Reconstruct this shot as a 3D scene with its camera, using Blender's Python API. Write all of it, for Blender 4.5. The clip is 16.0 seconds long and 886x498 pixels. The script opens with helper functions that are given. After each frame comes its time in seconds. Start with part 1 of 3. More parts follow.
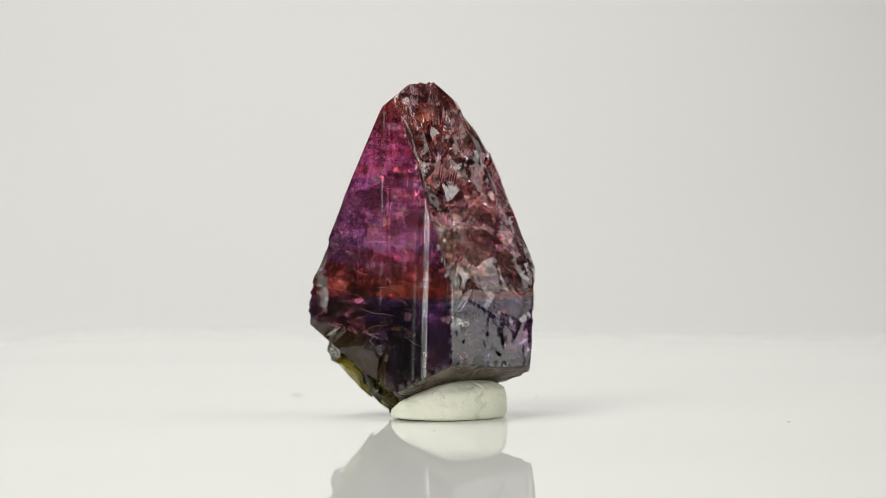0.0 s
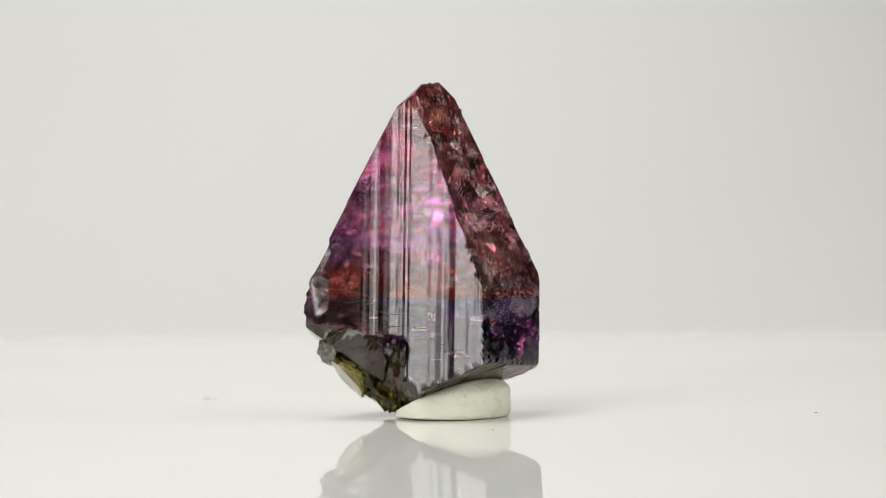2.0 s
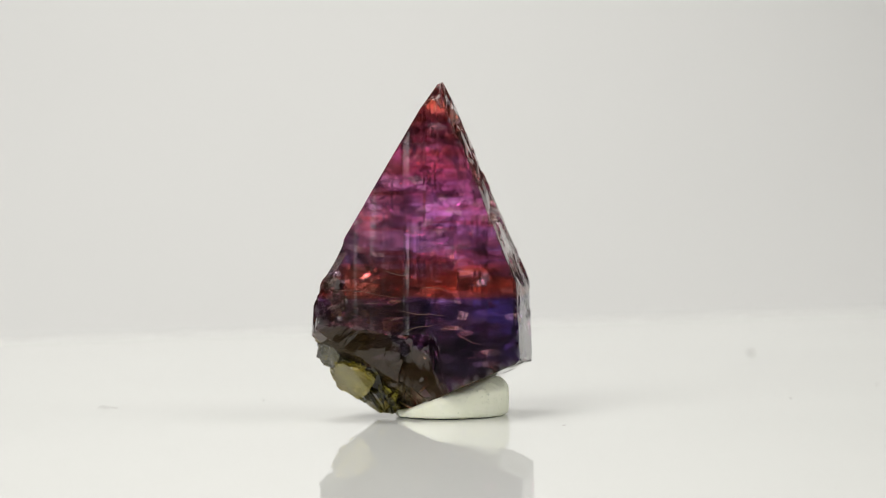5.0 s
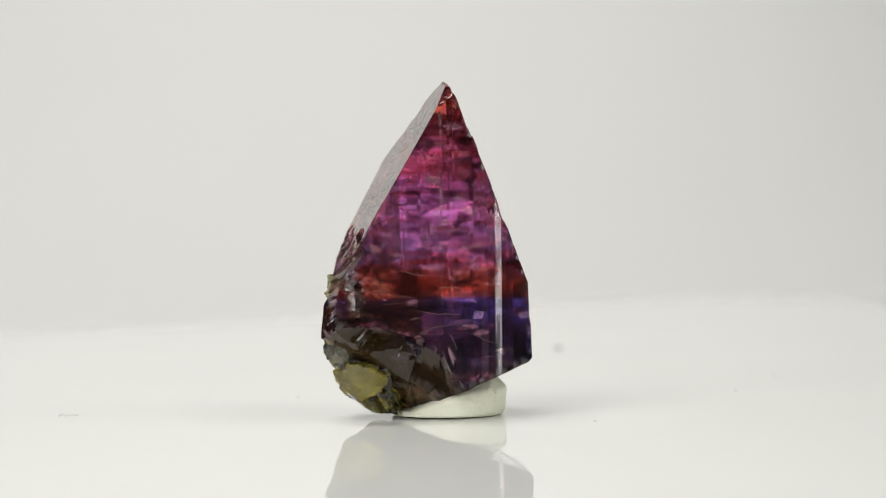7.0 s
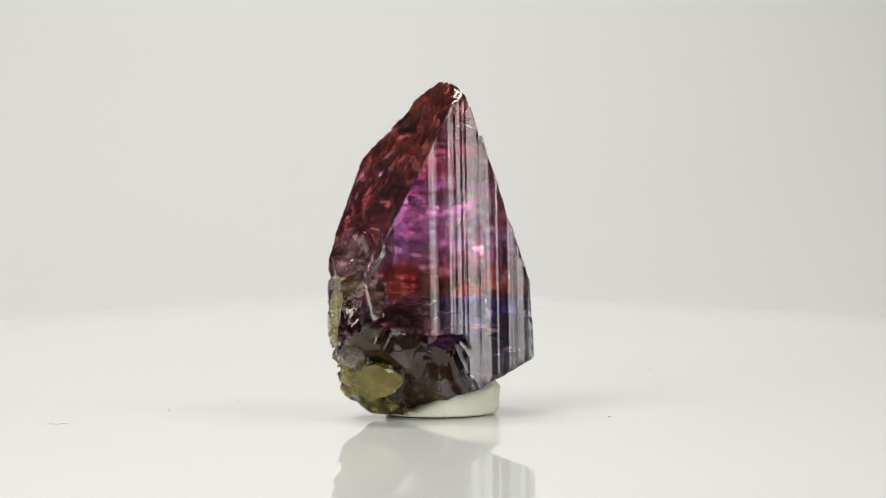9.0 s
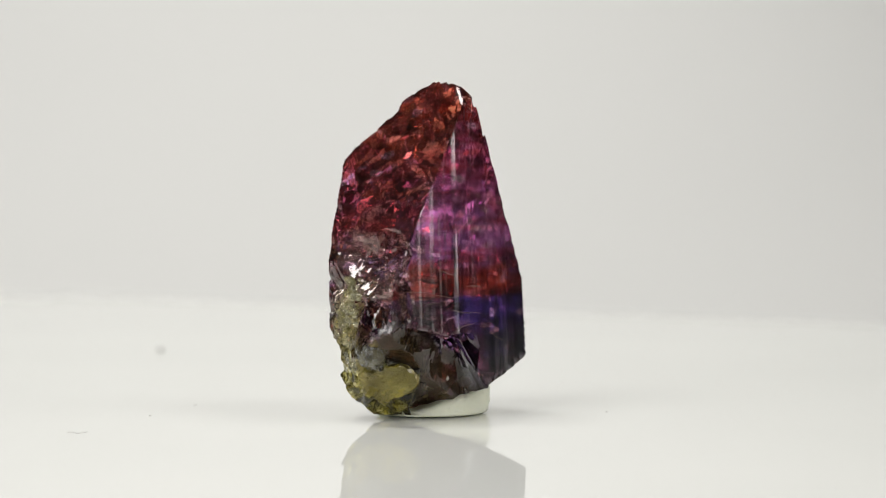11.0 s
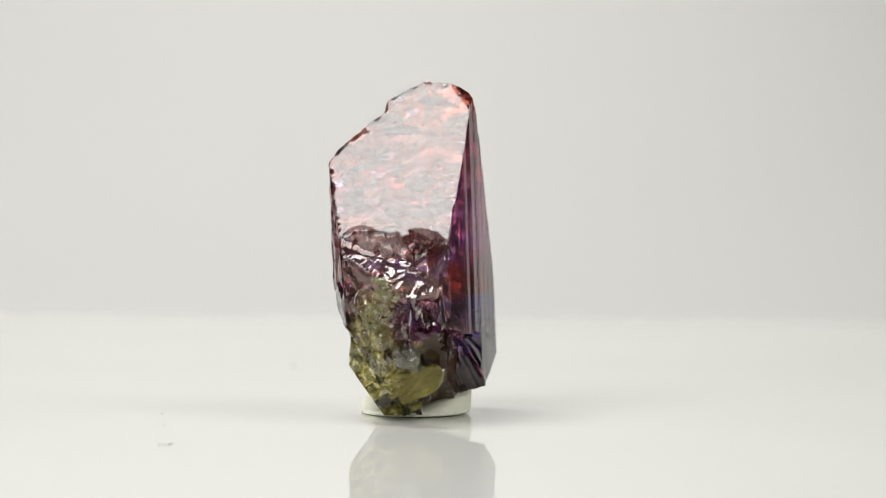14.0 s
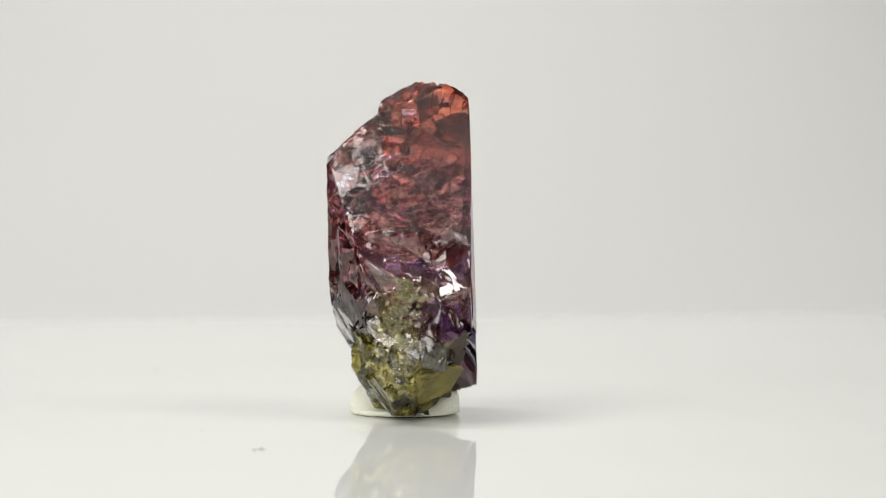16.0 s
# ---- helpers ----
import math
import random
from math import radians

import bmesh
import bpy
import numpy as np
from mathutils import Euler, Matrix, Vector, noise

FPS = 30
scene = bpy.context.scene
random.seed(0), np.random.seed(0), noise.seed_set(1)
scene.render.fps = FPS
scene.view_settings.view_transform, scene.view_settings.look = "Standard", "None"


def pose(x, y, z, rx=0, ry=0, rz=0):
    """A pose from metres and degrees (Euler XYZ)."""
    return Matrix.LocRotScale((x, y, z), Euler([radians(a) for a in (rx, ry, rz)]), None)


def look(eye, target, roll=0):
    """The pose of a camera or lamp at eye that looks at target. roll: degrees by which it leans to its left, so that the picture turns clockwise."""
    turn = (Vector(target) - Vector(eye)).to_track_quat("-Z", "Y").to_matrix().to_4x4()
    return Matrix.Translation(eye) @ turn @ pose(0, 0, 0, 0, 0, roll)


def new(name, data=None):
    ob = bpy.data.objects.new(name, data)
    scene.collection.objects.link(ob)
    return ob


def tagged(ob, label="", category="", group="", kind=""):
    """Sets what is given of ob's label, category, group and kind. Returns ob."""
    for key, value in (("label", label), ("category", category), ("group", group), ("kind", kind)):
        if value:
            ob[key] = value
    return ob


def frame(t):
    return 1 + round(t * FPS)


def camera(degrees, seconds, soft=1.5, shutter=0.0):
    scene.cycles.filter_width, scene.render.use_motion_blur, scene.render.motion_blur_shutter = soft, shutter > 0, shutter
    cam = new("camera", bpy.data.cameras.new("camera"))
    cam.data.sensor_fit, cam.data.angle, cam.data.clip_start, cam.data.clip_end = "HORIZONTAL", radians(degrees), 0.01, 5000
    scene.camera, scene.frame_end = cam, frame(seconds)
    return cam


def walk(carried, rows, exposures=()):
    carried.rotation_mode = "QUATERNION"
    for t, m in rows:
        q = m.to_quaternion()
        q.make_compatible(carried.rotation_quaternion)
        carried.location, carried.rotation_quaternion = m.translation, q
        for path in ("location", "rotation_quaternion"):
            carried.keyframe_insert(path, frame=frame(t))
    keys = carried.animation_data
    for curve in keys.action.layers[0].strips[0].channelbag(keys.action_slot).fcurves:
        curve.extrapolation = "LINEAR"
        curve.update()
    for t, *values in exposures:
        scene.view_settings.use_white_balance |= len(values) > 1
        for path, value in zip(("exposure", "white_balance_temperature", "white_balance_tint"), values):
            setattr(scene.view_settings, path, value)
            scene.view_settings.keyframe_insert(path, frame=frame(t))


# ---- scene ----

# One unit U of the plan is 0.05 mm; the spin axis of the turntable is the world's z axis.
U = 5.0e-5
SPIN = 8.4636            # degrees a second, seen from above against the clock
CLIP = 16.0

# ---- camera: it stands still ----
cam = camera(11.75, CLIP, soft=0.85)
STAND = pose(50.2 * U, -7624.4 * U, 622.6 * U, 90 - 2.437, 0, 0)
walk(cam, [(0, STAND), (CLIP, STAND)], exposures=[(0, 0.02), (CLIP, 0.02)])
cam.data.dof.use_dof, cam.data.dof.focus_distance, cam.data.dof.aperture_fstop = True, 0.376, 31

# ---- light ----
world = bpy.data.worlds.new("room_air")
scene.world = world
world.use_nodes = True
world.node_tree.nodes["Background"].inputs[0].default_value = (0.95, 0.98, 1.0, 1)
world.node_tree.nodes["Background"].inputs[1].default_value = 0.05


def softbox(name, eye, target, w, h, watts, colour=(1, 0.985, 0.95)):
    data = bpy.data.lights.new(name, "AREA")
    data.shape, data.size, data.size_y, data.energy, data.color = "RECTANGLE", w, h, watts, colour
    ob = new(name, data)
    ob.matrix_world = look(eye, target)
    return ob


softbox("softbox_left", (-0.212, -0.223, 0.41), (0, 0, 0.015), 0.25, 0.18, 0.96)
softbox("diffuser_left", (-0.301, -0.3345, 0.18), (0, 0, 0.18), 0.32, 0.40, 0.62)
softbox("diffuser_left_core", (-0.297, -0.330, 0.055), (0, 0, 0.055), 0.14, 0.15, 0.25)
softbox("diffuser_right", (0.4255, -0.1465, 0.20), (0, 0, 0.20), 0.165, 0.44, 0.42)
softbox("diffuser_right_core", (0.4195, -0.1445, 0.055), (0, 0, 0.055), 0.08, 0.15, 0.12)
softbox("softbox_right", (0.30, -0.12, 0.40), (0, 0, 0.015), 0.20, 0.18, 0.46)
softbox("backdrop_lamp", (-0.22, 0.10, 0.95), (-0.20, 0.60, 0.15), 0.5, 0.3, 6.0)


# ---- material helpers ----
class Nodes:
    def __init__(self, name):
        self.mat = bpy.data.materials.new(name)
        self.mat.use_nodes = True
        self.tree = self.mat.node_tree
        self.bsdf = self.tree.nodes["Principled BSDF"]
        self.out = self.tree.nodes["Material Output"]

    def add(self, kind, links=None):
        node = self.tree.nodes.new(kind)
        for key, value in (links or {}).items():
            self.put(node, key, value)
        return node

    def put(self, node, key, value):
        if isinstance(value, bpy.types.NodeSocket):
            self.tree.links.new(value, node.inputs[key])
        else:
            node.inputs[key].default_value = value

    def coords(self, scale=1.0, stretch=(1, 1, 1)):
        tc = self.add("ShaderNodeTexCoord")
        mp = self.add("ShaderNodeMapping", {"Vector": tc.outputs["Object"], "Scale": [scale * c for c in stretch]})
        return mp.outputs["Vector"]

    def noise(self, vec, scale, detail=4.0, rough=0.55, distortion=0.0):
        return self.add("ShaderNodeTexNoise", {"Vector": vec, "Scale": scale, "Detail": detail, "Roughness": rough, "Distortion": distortion})

    def ramp(self, fac, stops, interpolation="LINEAR"):
        node = self.add("ShaderNodeValToRGB", {"Fac": fac})
        cr = node.color_ramp
        cr.interpolation = interpolation
        while len(cr.elements) < len(stops):
            cr.elements.new(0.5)
        for el, (pos, col) in zip(cr.elements, stops):
            el.position, el.color = pos, (*col, 1) if len(col) == 3 else col
        return node.outputs["Color"]

    def mix(self, fac, a, b, blend="MIX"):
        node = self.add("ShaderNodeMix")
        node.data_type, node.blend_type = "RGBA", blend
        for key, value in ((0, fac), (6, a), (7, b)):
            if isinstance(value, bpy.types.NodeSocket):
                self.tree.links.new(value, node.inputs[key])
            else:
                node.inputs[key].default_value = value if key == 0 else (*value, 1)
        return node.outputs[2]

    def math(self, op, a, b=0.0, clamp=False):
        node = self.add("ShaderNodeMath")
        node.operation, node.use_clamp = op, clamp
        for key, value in ((0, a), (1, b)):
            self.put(node, key, value)
        return node.outputs[0]

    def bump(self, height, strength, distance):
        return self.add("ShaderNodeBump", {"Height": height, "Strength": strength, "Distance": distance}).outputs["Normal"]


def matte(name, colour, rough=0.7, amount=0.06, scale=300.0):
    m = Nodes(name)
    v = m.coords()
    n = m.noise(v, scale, 5)
    dark = tuple(c * (1 - amount) for c in colour)
    m.put(m.bsdf, "Base Color", m.mix(n.outputs["Fac"], dark, colour))
    m.put(m.bsdf, "Roughness", rough)
    m.put(m.bsdf, "Normal", m.bump(n.outputs["Fac"], 0.15, 0.0002))
    return m.mat

# ---- materials ----
def acrylic_white():
    m = Nodes("white_acrylic")
    v = m.coords()
    cloud = m.noise(v, 9.0, 3)
    fine = m.noise(v, 900.0, 2)
    m.put(m.bsdf, "Base Color", m.mix(cloud.outputs["Fac"], (0.80, 0.81, 0.78), (0.86, 0.865, 0.835)))
    m.put(m.bsdf, "Roughness", 0.018)
    m.put(m.bsdf, "IOR", 1.49)
    m.put(m.bsdf, "Specular IOR Level", 0.10)
    wave = m.noise(v, 14.0, 1)
    m.put(m.bsdf, "Normal", m.bump(m.math("ADD", wave.outputs["Fac"], m.math("MULTIPLY", fine.outputs["Fac"], 0.0004)), 0.12, 0.0015))
    return m.mat


def putty_white():
    m = Nodes("mint_white_putty")
    v = m.coords()
    broad, grain = m.noise(v, 260.0, 4), m.noise(v, 2600.0, 5)
    col = m.mix(broad.outputs["Fac"], (0.93, 0.955, 0.75), (0.965, 0.975, 0.83))
    specks = m.ramp(m.noise(v, 3400.0, 1).outputs["Fac"], [(0.0, (0.45, 0.5, 0.42)), (0.27, (0.45, 0.5, 0.42)), (0.32, (1, 1, 1))])
    m.put(m.bsdf, "Base Color", m.mix(0.4, col, specks, "MULTIPLY"))
    m.put(m.bsdf, "Roughness", 0.75)
    m.put(m.bsdf, "Subsurface Weight", 0.15)
    m.put(m.bsdf, "Subsurface Radius", (0.0006, 0.0006, 0.0004))
    m.put(m.bsdf, "Subsurface Scale", 1.0)
    m.put(m.bsdf, "Normal", m.bump(m.math("ADD", grain.outputs["Fac"], broad.outputs["Fac"]), 0.35, 0.00012))
    return m.mat


def gem():
    """Colour-zoned transparent crystal: red tip, magenta and violet heart, orange band, indigo foot."""
    m = Nodes("colour_zoned_gem")
    tc = m.add("ShaderNodeTexCoord")
    unit = m.add("ShaderNodeMapping", {"Vector": tc.outputs["Object"], "Scale": [1 / (600 * U)] * 3}).outputs["Vector"]
    sep = m.add("ShaderNodeSeparateXYZ", {"Vector": unit})
    warp = m.noise(unit, 5.0, 3).outputs["Fac"]
    patch = m.noise(unit, 9.0, 4, 0.6, 0.5).outputs["Fac"]
    layered = m.add("ShaderNodeMapping", {"Vector": unit, "Scale": (5.0, 5.0, 34.0)}).outputs["Vector"]
    layers = m.noise(layered, 1.0, 3, 0.6).outputs["Fac"]
    z = m.math("ADD", sep.outputs["Z"], m.math("ADD", m.math("MULTIPLY", m.math("SUBTRACT", warp, 0.5), 0.03), m.math("MULTIPLY", m.math("MULTIPLY", m.math("SUBTRACT", layers, 0.5), 0.22), m.math("GREATER_THAN", sep.outputs["Z"], 0.40))))
    zones = m.ramp(z, [(0.0, (0.035, 0.022, 0.02)), (0.14, (0.035, 0.02, 0.055)), (0.24, (0.04, 0.024, 0.14)), (0.345, (0.055, 0.034, 0.21)), (0.355, (0.26, 0.032, 0.016)),
                       (0.42, (0.32, 0.045, 0.03)), (0.50, (0.36, 0.16, 0.50)), (0.60, (0.72, 0.24, 0.74)), (0.675, (1.0, 0.26, 0.84)),
                       (0.75, (0.78, 0.14, 0.40)), (0.88, (0.58, 0.085, 0.11)), (0.95, (0.64, 0.085, 0.07)), (1.0, (0.64, 0.13, 0.10))])
    sheets = m.noise(m.add("ShaderNodeMapping", {"Vector": unit, "Location": (3.1, 1.7, 0.4), "Scale": (3.2, 3.2, 40.0)}).outputs["Vector"], 1.0, 3, 0.6, 0.6).outputs["Fac"]
    reds = m.math("MULTIPLY", m.ramp(sheets, [(0.49, (0, 0, 0)), (0.57, (1, 1, 1))]), m.ramp(sep.outputs["Z"], [(0.36, (0, 0, 0)), (0.40, (1, 1, 1)), (0.95, (1, 1, 1))]))
    zones = m.mix(m.math("MULTIPLY", reds, 0.72), zones, (0.44, 0.028, 0.014))
    skin = m.add("ShaderNodeAttribute")
    skin.attribute_name = "skin"
    rust = m.ramp(z, [(0.30, (0.09, 0.06, 0.075)), (0.36, (0.10, 0.034, 0.030)), (0.6, (0.24, 0.046, 0.017)), (0.85, (0.42, 0.085, 0.032)), (0.95, (0.50, 0.11, 0.055))])
    zones = m.mix(m.math("MULTIPLY", skin.outputs["Fac"], 0.93), zones, rust)
    clear = m.add("ShaderNodeAttribute")
    clear.attribute_name = "pale"
    zones = m.mix(m.math("MULTIPLY", clear.outputs["Fac"], m.ramp(patch, [(0.40, (0.25, 0.25, 0.25)), (0.60, (0.85, 0.85, 0.85))])), zones, (0.50, 0.43, 0.33))
    brown = m.ramp(m.math("ADD", sep.outputs["X"], m.math("MULTIPLY", m.math("SUBTRACT", patch, 0.5), 0.5)), [(0.0, (1, 1, 1)), (0.10, (0, 0, 0))])
    foot = m.ramp(z, [(0.34, (1, 1, 1)), (0.36, (0, 0, 0))])
    zones = m.mix(m.math("MULTIPLY", brown, m.math("MULTIPLY", foot, 0.8)), zones, (0.085, 0.028, 0.024))
    red = m.ramp(layers, [(0.0, (0.55, 0.40, 0.40)), (0.42, (0.9, 0.75, 0.75)), (0.55, (1, 1, 1)), (0.75, (1.0, 0.72, 0.66))])
    side = m.ramp(patch, [(0.3, (0.95, 0.62, 0.55)), (0.5, (1, 1, 1)), (0.7, (0.72, 0.78, 1.0))])
    col = m.mix(0.85, m.mix(0.8, zones, red, "MULTIPLY"), side, "MULTIPLY")
    # gleams of light inside the crystal, painted into its colour as bright cells
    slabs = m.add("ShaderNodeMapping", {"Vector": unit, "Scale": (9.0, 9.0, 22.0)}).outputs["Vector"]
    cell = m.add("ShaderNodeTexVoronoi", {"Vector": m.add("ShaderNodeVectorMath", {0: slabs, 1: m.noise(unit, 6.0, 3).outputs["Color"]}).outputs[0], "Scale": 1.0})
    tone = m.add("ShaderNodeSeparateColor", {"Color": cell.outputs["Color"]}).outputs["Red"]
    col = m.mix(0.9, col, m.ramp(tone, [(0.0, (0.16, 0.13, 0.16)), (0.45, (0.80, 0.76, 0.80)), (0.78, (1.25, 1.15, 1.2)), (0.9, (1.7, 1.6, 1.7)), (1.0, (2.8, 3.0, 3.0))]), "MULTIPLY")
    glint_cell = m.add("ShaderNodeTexVoronoi", {"Vector": m.add("ShaderNodeMapping", {"Vector": unit, "Scale": (26.0, 26.0, 56.0)}).outputs["Vector"], "Scale": 1.0})
    painted_gleam = m.add("ShaderNodeSeparateColor", {"Color": glint_cell.outputs["Color"]}).outputs["Green"]
    col = m.mix(0.8, col, m.ramp(painted_gleam, [(0.0, (0.40, 0.36, 0.38)), (0.3, (0.9, 0.88, 0.9)), (0.8, (1.1, 1.1, 1.1)), (0.92, (1.5, 1.45, 1.5)), (1.0, (2.6, 2.8, 2.8))]), "MULTIPLY")
    # pale pink glints, painted on a few of the small cells
    painted_glint = m.add("ShaderNodeSeparateColor", {"Color": glint_cell.outputs["Color"]}).outputs["Blue"]
    col = m.mix(m.ramp(painted_glint, [(0.94, (0, 0, 0)), (0.985, (0.85, 0.85, 0.85))]), col, (0.97, 0.60, 0.80))
    rough = m.add("ShaderNodeAttribute")
    rough.attribute_name = "broken"
    broken = rough.outputs["Fac"]
    grain = m.noise(unit, 60.0, 5, 0.65).outputs["Fac"]
    crust = m.math("MULTIPLY", broken, m.ramp(m.noise(unit, 16.0, 5, 0.65).outputs["Fac"], [(0.48, (0, 0, 0)), (0.62, (1, 1, 1))]), True)
    veined = m.add("ShaderNodeAttribute")
    veined.attribute_name = "vein"
    vein = m.math("MULTIPLY", veined.outputs["Fac"], m.ramp(m.noise(unit, 34.0, 5, 0.65, 0.8).outputs["Fac"], [(0.34, (0, 0, 0)), (0.54, (1, 1, 1))]), True)
    col = m.mix(m.math("MULTIPLY", crust, 0.22), col, (0.52, 0.40, 0.40))
    pale = m.mix(m.noise(unit, 12.0, 3).outputs["Fac"], (0.62, 0.48, 0.08), (0.94, 0.90, 0.56))
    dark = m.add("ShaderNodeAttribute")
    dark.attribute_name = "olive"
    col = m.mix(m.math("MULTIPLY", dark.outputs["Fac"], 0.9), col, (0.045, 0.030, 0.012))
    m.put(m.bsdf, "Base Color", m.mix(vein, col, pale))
    stria = m.add("ShaderNodeAttribute")
    stria.attribute_name = "stria"
    frosted = m.add("ShaderNodeAttribute")
    frosted.attribute_name = "frost"
    frost = frosted.outputs["Fac"]
    etched = m.noise(m.add("ShaderNodeMapping", {"Vector": unit, "Scale": (30.0, 30.0, 150.0)}).outputs["Vector"], 1.0, 4, 0.65).outputs["Fac"]
    etched = m.math("ADD", m.math("MULTIPLY", etched, 0.6), m.math("MULTIPLY", m.noise(unit, 120.0, 3, 0.7).outputs["Fac"], 0.4))
    worn = m.math("MULTIPLY", frost, m.ramp(etched, [(0.35, (0.0, 0.0, 0.0)), (0.65, (0.03, 0.03, 0.03))]))
    m.put(m.bsdf, "Roughness", m.math("ADD", worn, m.math("ADD", m.math("MULTIPLY", stria.outputs["Fac"], 0.15), m.math("ADD", 0.006, m.math("MULTIPLY", broken, 0.05)))))
    m.put(m.bsdf, "Coat Weight", m.math("MULTIPLY", frost, 0.5))
    m.put(m.bsdf, "Coat IOR", 1.69)
    m.put(m.bsdf, "Coat Roughness", m.ramp(etched, [(0.40, (0.06, 0.06, 0.06)), (0.60, (0.36, 0.36, 0.36))]))
    m.put(m.bsdf, "IOR", 1.69)
    dulled = m.add("ShaderNodeAttribute")
    dulled.attribute_name = "dull"
    m.put(m.bsdf, "Specular IOR Level", m.math("SUBTRACT", 0.5, m.math("MULTIPLY", dulled.outputs["Fac"], 0.38)))
    veils = m.ramp(m.noise(unit, 7.0, 5, 0.62, 0.8).outputs["Fac"], [(0.45, (0.99, 0.99, 0.99)), (0.68, (0.86, 0.86, 0.86))])
    m.put(m.bsdf, "Transmission Weight", m.math("SUBTRACT", m.math("SUBTRACT", veils, m.math("MULTIPLY", crust, 0.3)), m.math("ADD", m.math("MULTIPLY", vein, 0.25), m.math("MULTIPLY", dark.outputs["Fac"], 0.55))))
    turn = m.add("ShaderNodeMapping", {"Vector": unit, "Rotation": (0, 0, radians(-24.0))}).outputs["Vector"]
    across = m.add("ShaderNodeSeparateXYZ", {"Vector": turn}).outputs["X"]
    # growth lines: narrow strips, each leaning a little to one side or the other
    line = m.add("ShaderNodeTexNoise")
    line.noise_dimensions = "1D"
    for key, value in (("W", m.math("MULTIPLY", across, 600.0 / 26.0)), ("Scale", 1.0), ("Detail", 3.0), ("Roughness", 0.7)):
        m.put(line, key, value)
    edgewards = m.math("MULTIPLY", m.math("SUBTRACT", across, 20.0 / 600.0), 600.0 / 80.0, True)
    lean = m.math("ADD", m.math("MULTIPLY", m.math("SUBTRACT", line.outputs["Fac"], 0.5), 0.28), m.math("MULTIPLY", edgewards, 0.09))
    fade = m.noise(m.add("ShaderNodeMapping", {"Vector": turn, "Scale": (26.0, 26.0, 4.5)}).outputs["Vector"], 1.0, 2).outputs["Fac"]
    for width, most, phase in ((12.0, 0.20, 5.3), (5.0, 0.20, 11.7)):
        strip = m.add("ShaderNodeTexVoronoi")
        strip.voronoi_dimensions = "1D"
        m.put(strip, "W", m.math("ADD", m.math("MULTIPLY", across, 600.0 / width), phase))
        m.put(strip, "Scale", 1.0)
        u = m.math("SUBTRACT", m.math("MULTIPLY", m.add("ShaderNodeSeparateColor", {"Color": strip.outputs["Color"]}).outputs["Red"], 2.0), 1.0)
        lean = m.math("ADD", lean, m.math("MULTIPLY", m.math("MULTIPLY", u, m.math("MULTIPLY", u, u)), most))
    lean = m.math("MULTIPLY", m.math("MULTIPLY", lean, stria.outputs["Fac"]), m.ramp(fade, [(0.3, (0.15, 0.15, 0.15)), (0.58, (1, 1, 1))]))
    lean = m.math("MULTIPLY", lean, m.ramp(m.math("ADD", across, 0.5), [(0.36, (0.3, 0.3, 0.3)), (0.54, (1, 1, 1))]))
    sideways = m.add("ShaderNodeCombineXYZ", {"X": m.math("MULTIPLY", lean, math.cos(radians(24.0))), "Y": m.math("MULTIPLY", lean, math.sin(radians(24.0)))}).outputs[0]
    # small chipped facets: everywhere on broken faces, here and there on the smooth ones
    tilt = sideways
    wobble = m.add("ShaderNodeVectorMath", {0: unit, 1: m.add("ShaderNodeVectorMath", {0: m.noise(unit, 30.0, 2).outputs["Color"], 1: (0.03, 0.03, 0.03)}).outputs[0]})
    wobble.inputs[1].links[0].from_node.operation = "MULTIPLY"
    for width, most, rare in ((58.0, 0.30, 0.0), (7.0, 0.06, 0.6)):
        facet = m.add("ShaderNodeTexVoronoi", {"Vector": wobble.outputs[0], "Scale": 600.0 / width})
        way = m.add("ShaderNodeVectorMath", {0: facet.outputs["Color"], 1: (0.5, 0.5, 0.5)})
        way.operation = "SUBTRACT"
        pick = m.math("FRACT", m.math("MULTIPLY", m.add("ShaderNodeSeparateColor", {"Color": facet.outputs["Color"]}).outputs["Green"], 17.3))
        amount = m.math("ADD", m.math("MULTIPLY", broken, most), m.math("MULTIPLY", m.math("GREATER_THAN", pick, 0.955), m.math("MULTIPLY", m.math("SUBTRACT", 1.0, m.math("ADD", m.math("MULTIPLY", frost, 0.93), stria.outputs["Fac"], True)), rare)))
        lifted = m.add("ShaderNodeVectorMath", {0: way.outputs[0]})
        lifted.operation = "SCALE"
        m.put(lifted, "Scale", amount)
        tilt = m.add("ShaderNodeVectorMath", {0: tilt, 1: lifted.outputs[0]}).outputs[0]
    turned = m.add("ShaderNodeVectorTransform", {"Vector": tilt})
    turned.vector_type, turned.convert_from, turned.convert_to = "VECTOR", "OBJECT", "WORLD"
    facing = m.add("ShaderNodeVectorMath", {0: m.add("ShaderNodeNewGeometry").outputs["Normal"], 1: turned.outputs["Vector"]})
    facing = m.add("ShaderNodeVectorMath", {0: facing.outputs[0]})
    facing.operation = "NORMALIZE"
    h = m.math("MULTIPLY", grain, m.math("MULTIPLY", broken, 0.10))
    marked = m.add("ShaderNodeAttribute")
    marked.attribute_name = "etch"
    marks = m.noise(m.add("ShaderNodeMapping", {"Vector": unit, "Scale": (38.0, 38.0, 52.0)}).outputs["Vector"], 1.0, 3, 0.55, 1.8).outputs["Fac"]
    h = m.math("ADD", h, m.math("MULTIPLY", m.ramp(marks, [(0.40, (0, 0, 0)), (0.47, (1, 1, 1))]), m.math("MULTIPLY", marked.outputs["Fac"], 0.7)))
    hatch = m.noise(m.add("ShaderNodeMapping", {"Vector": unit, "Scale": (46.0, 46.0, 120.0)}).outputs["Vector"], 1.0, 3, 0.6).outputs["Fac"]
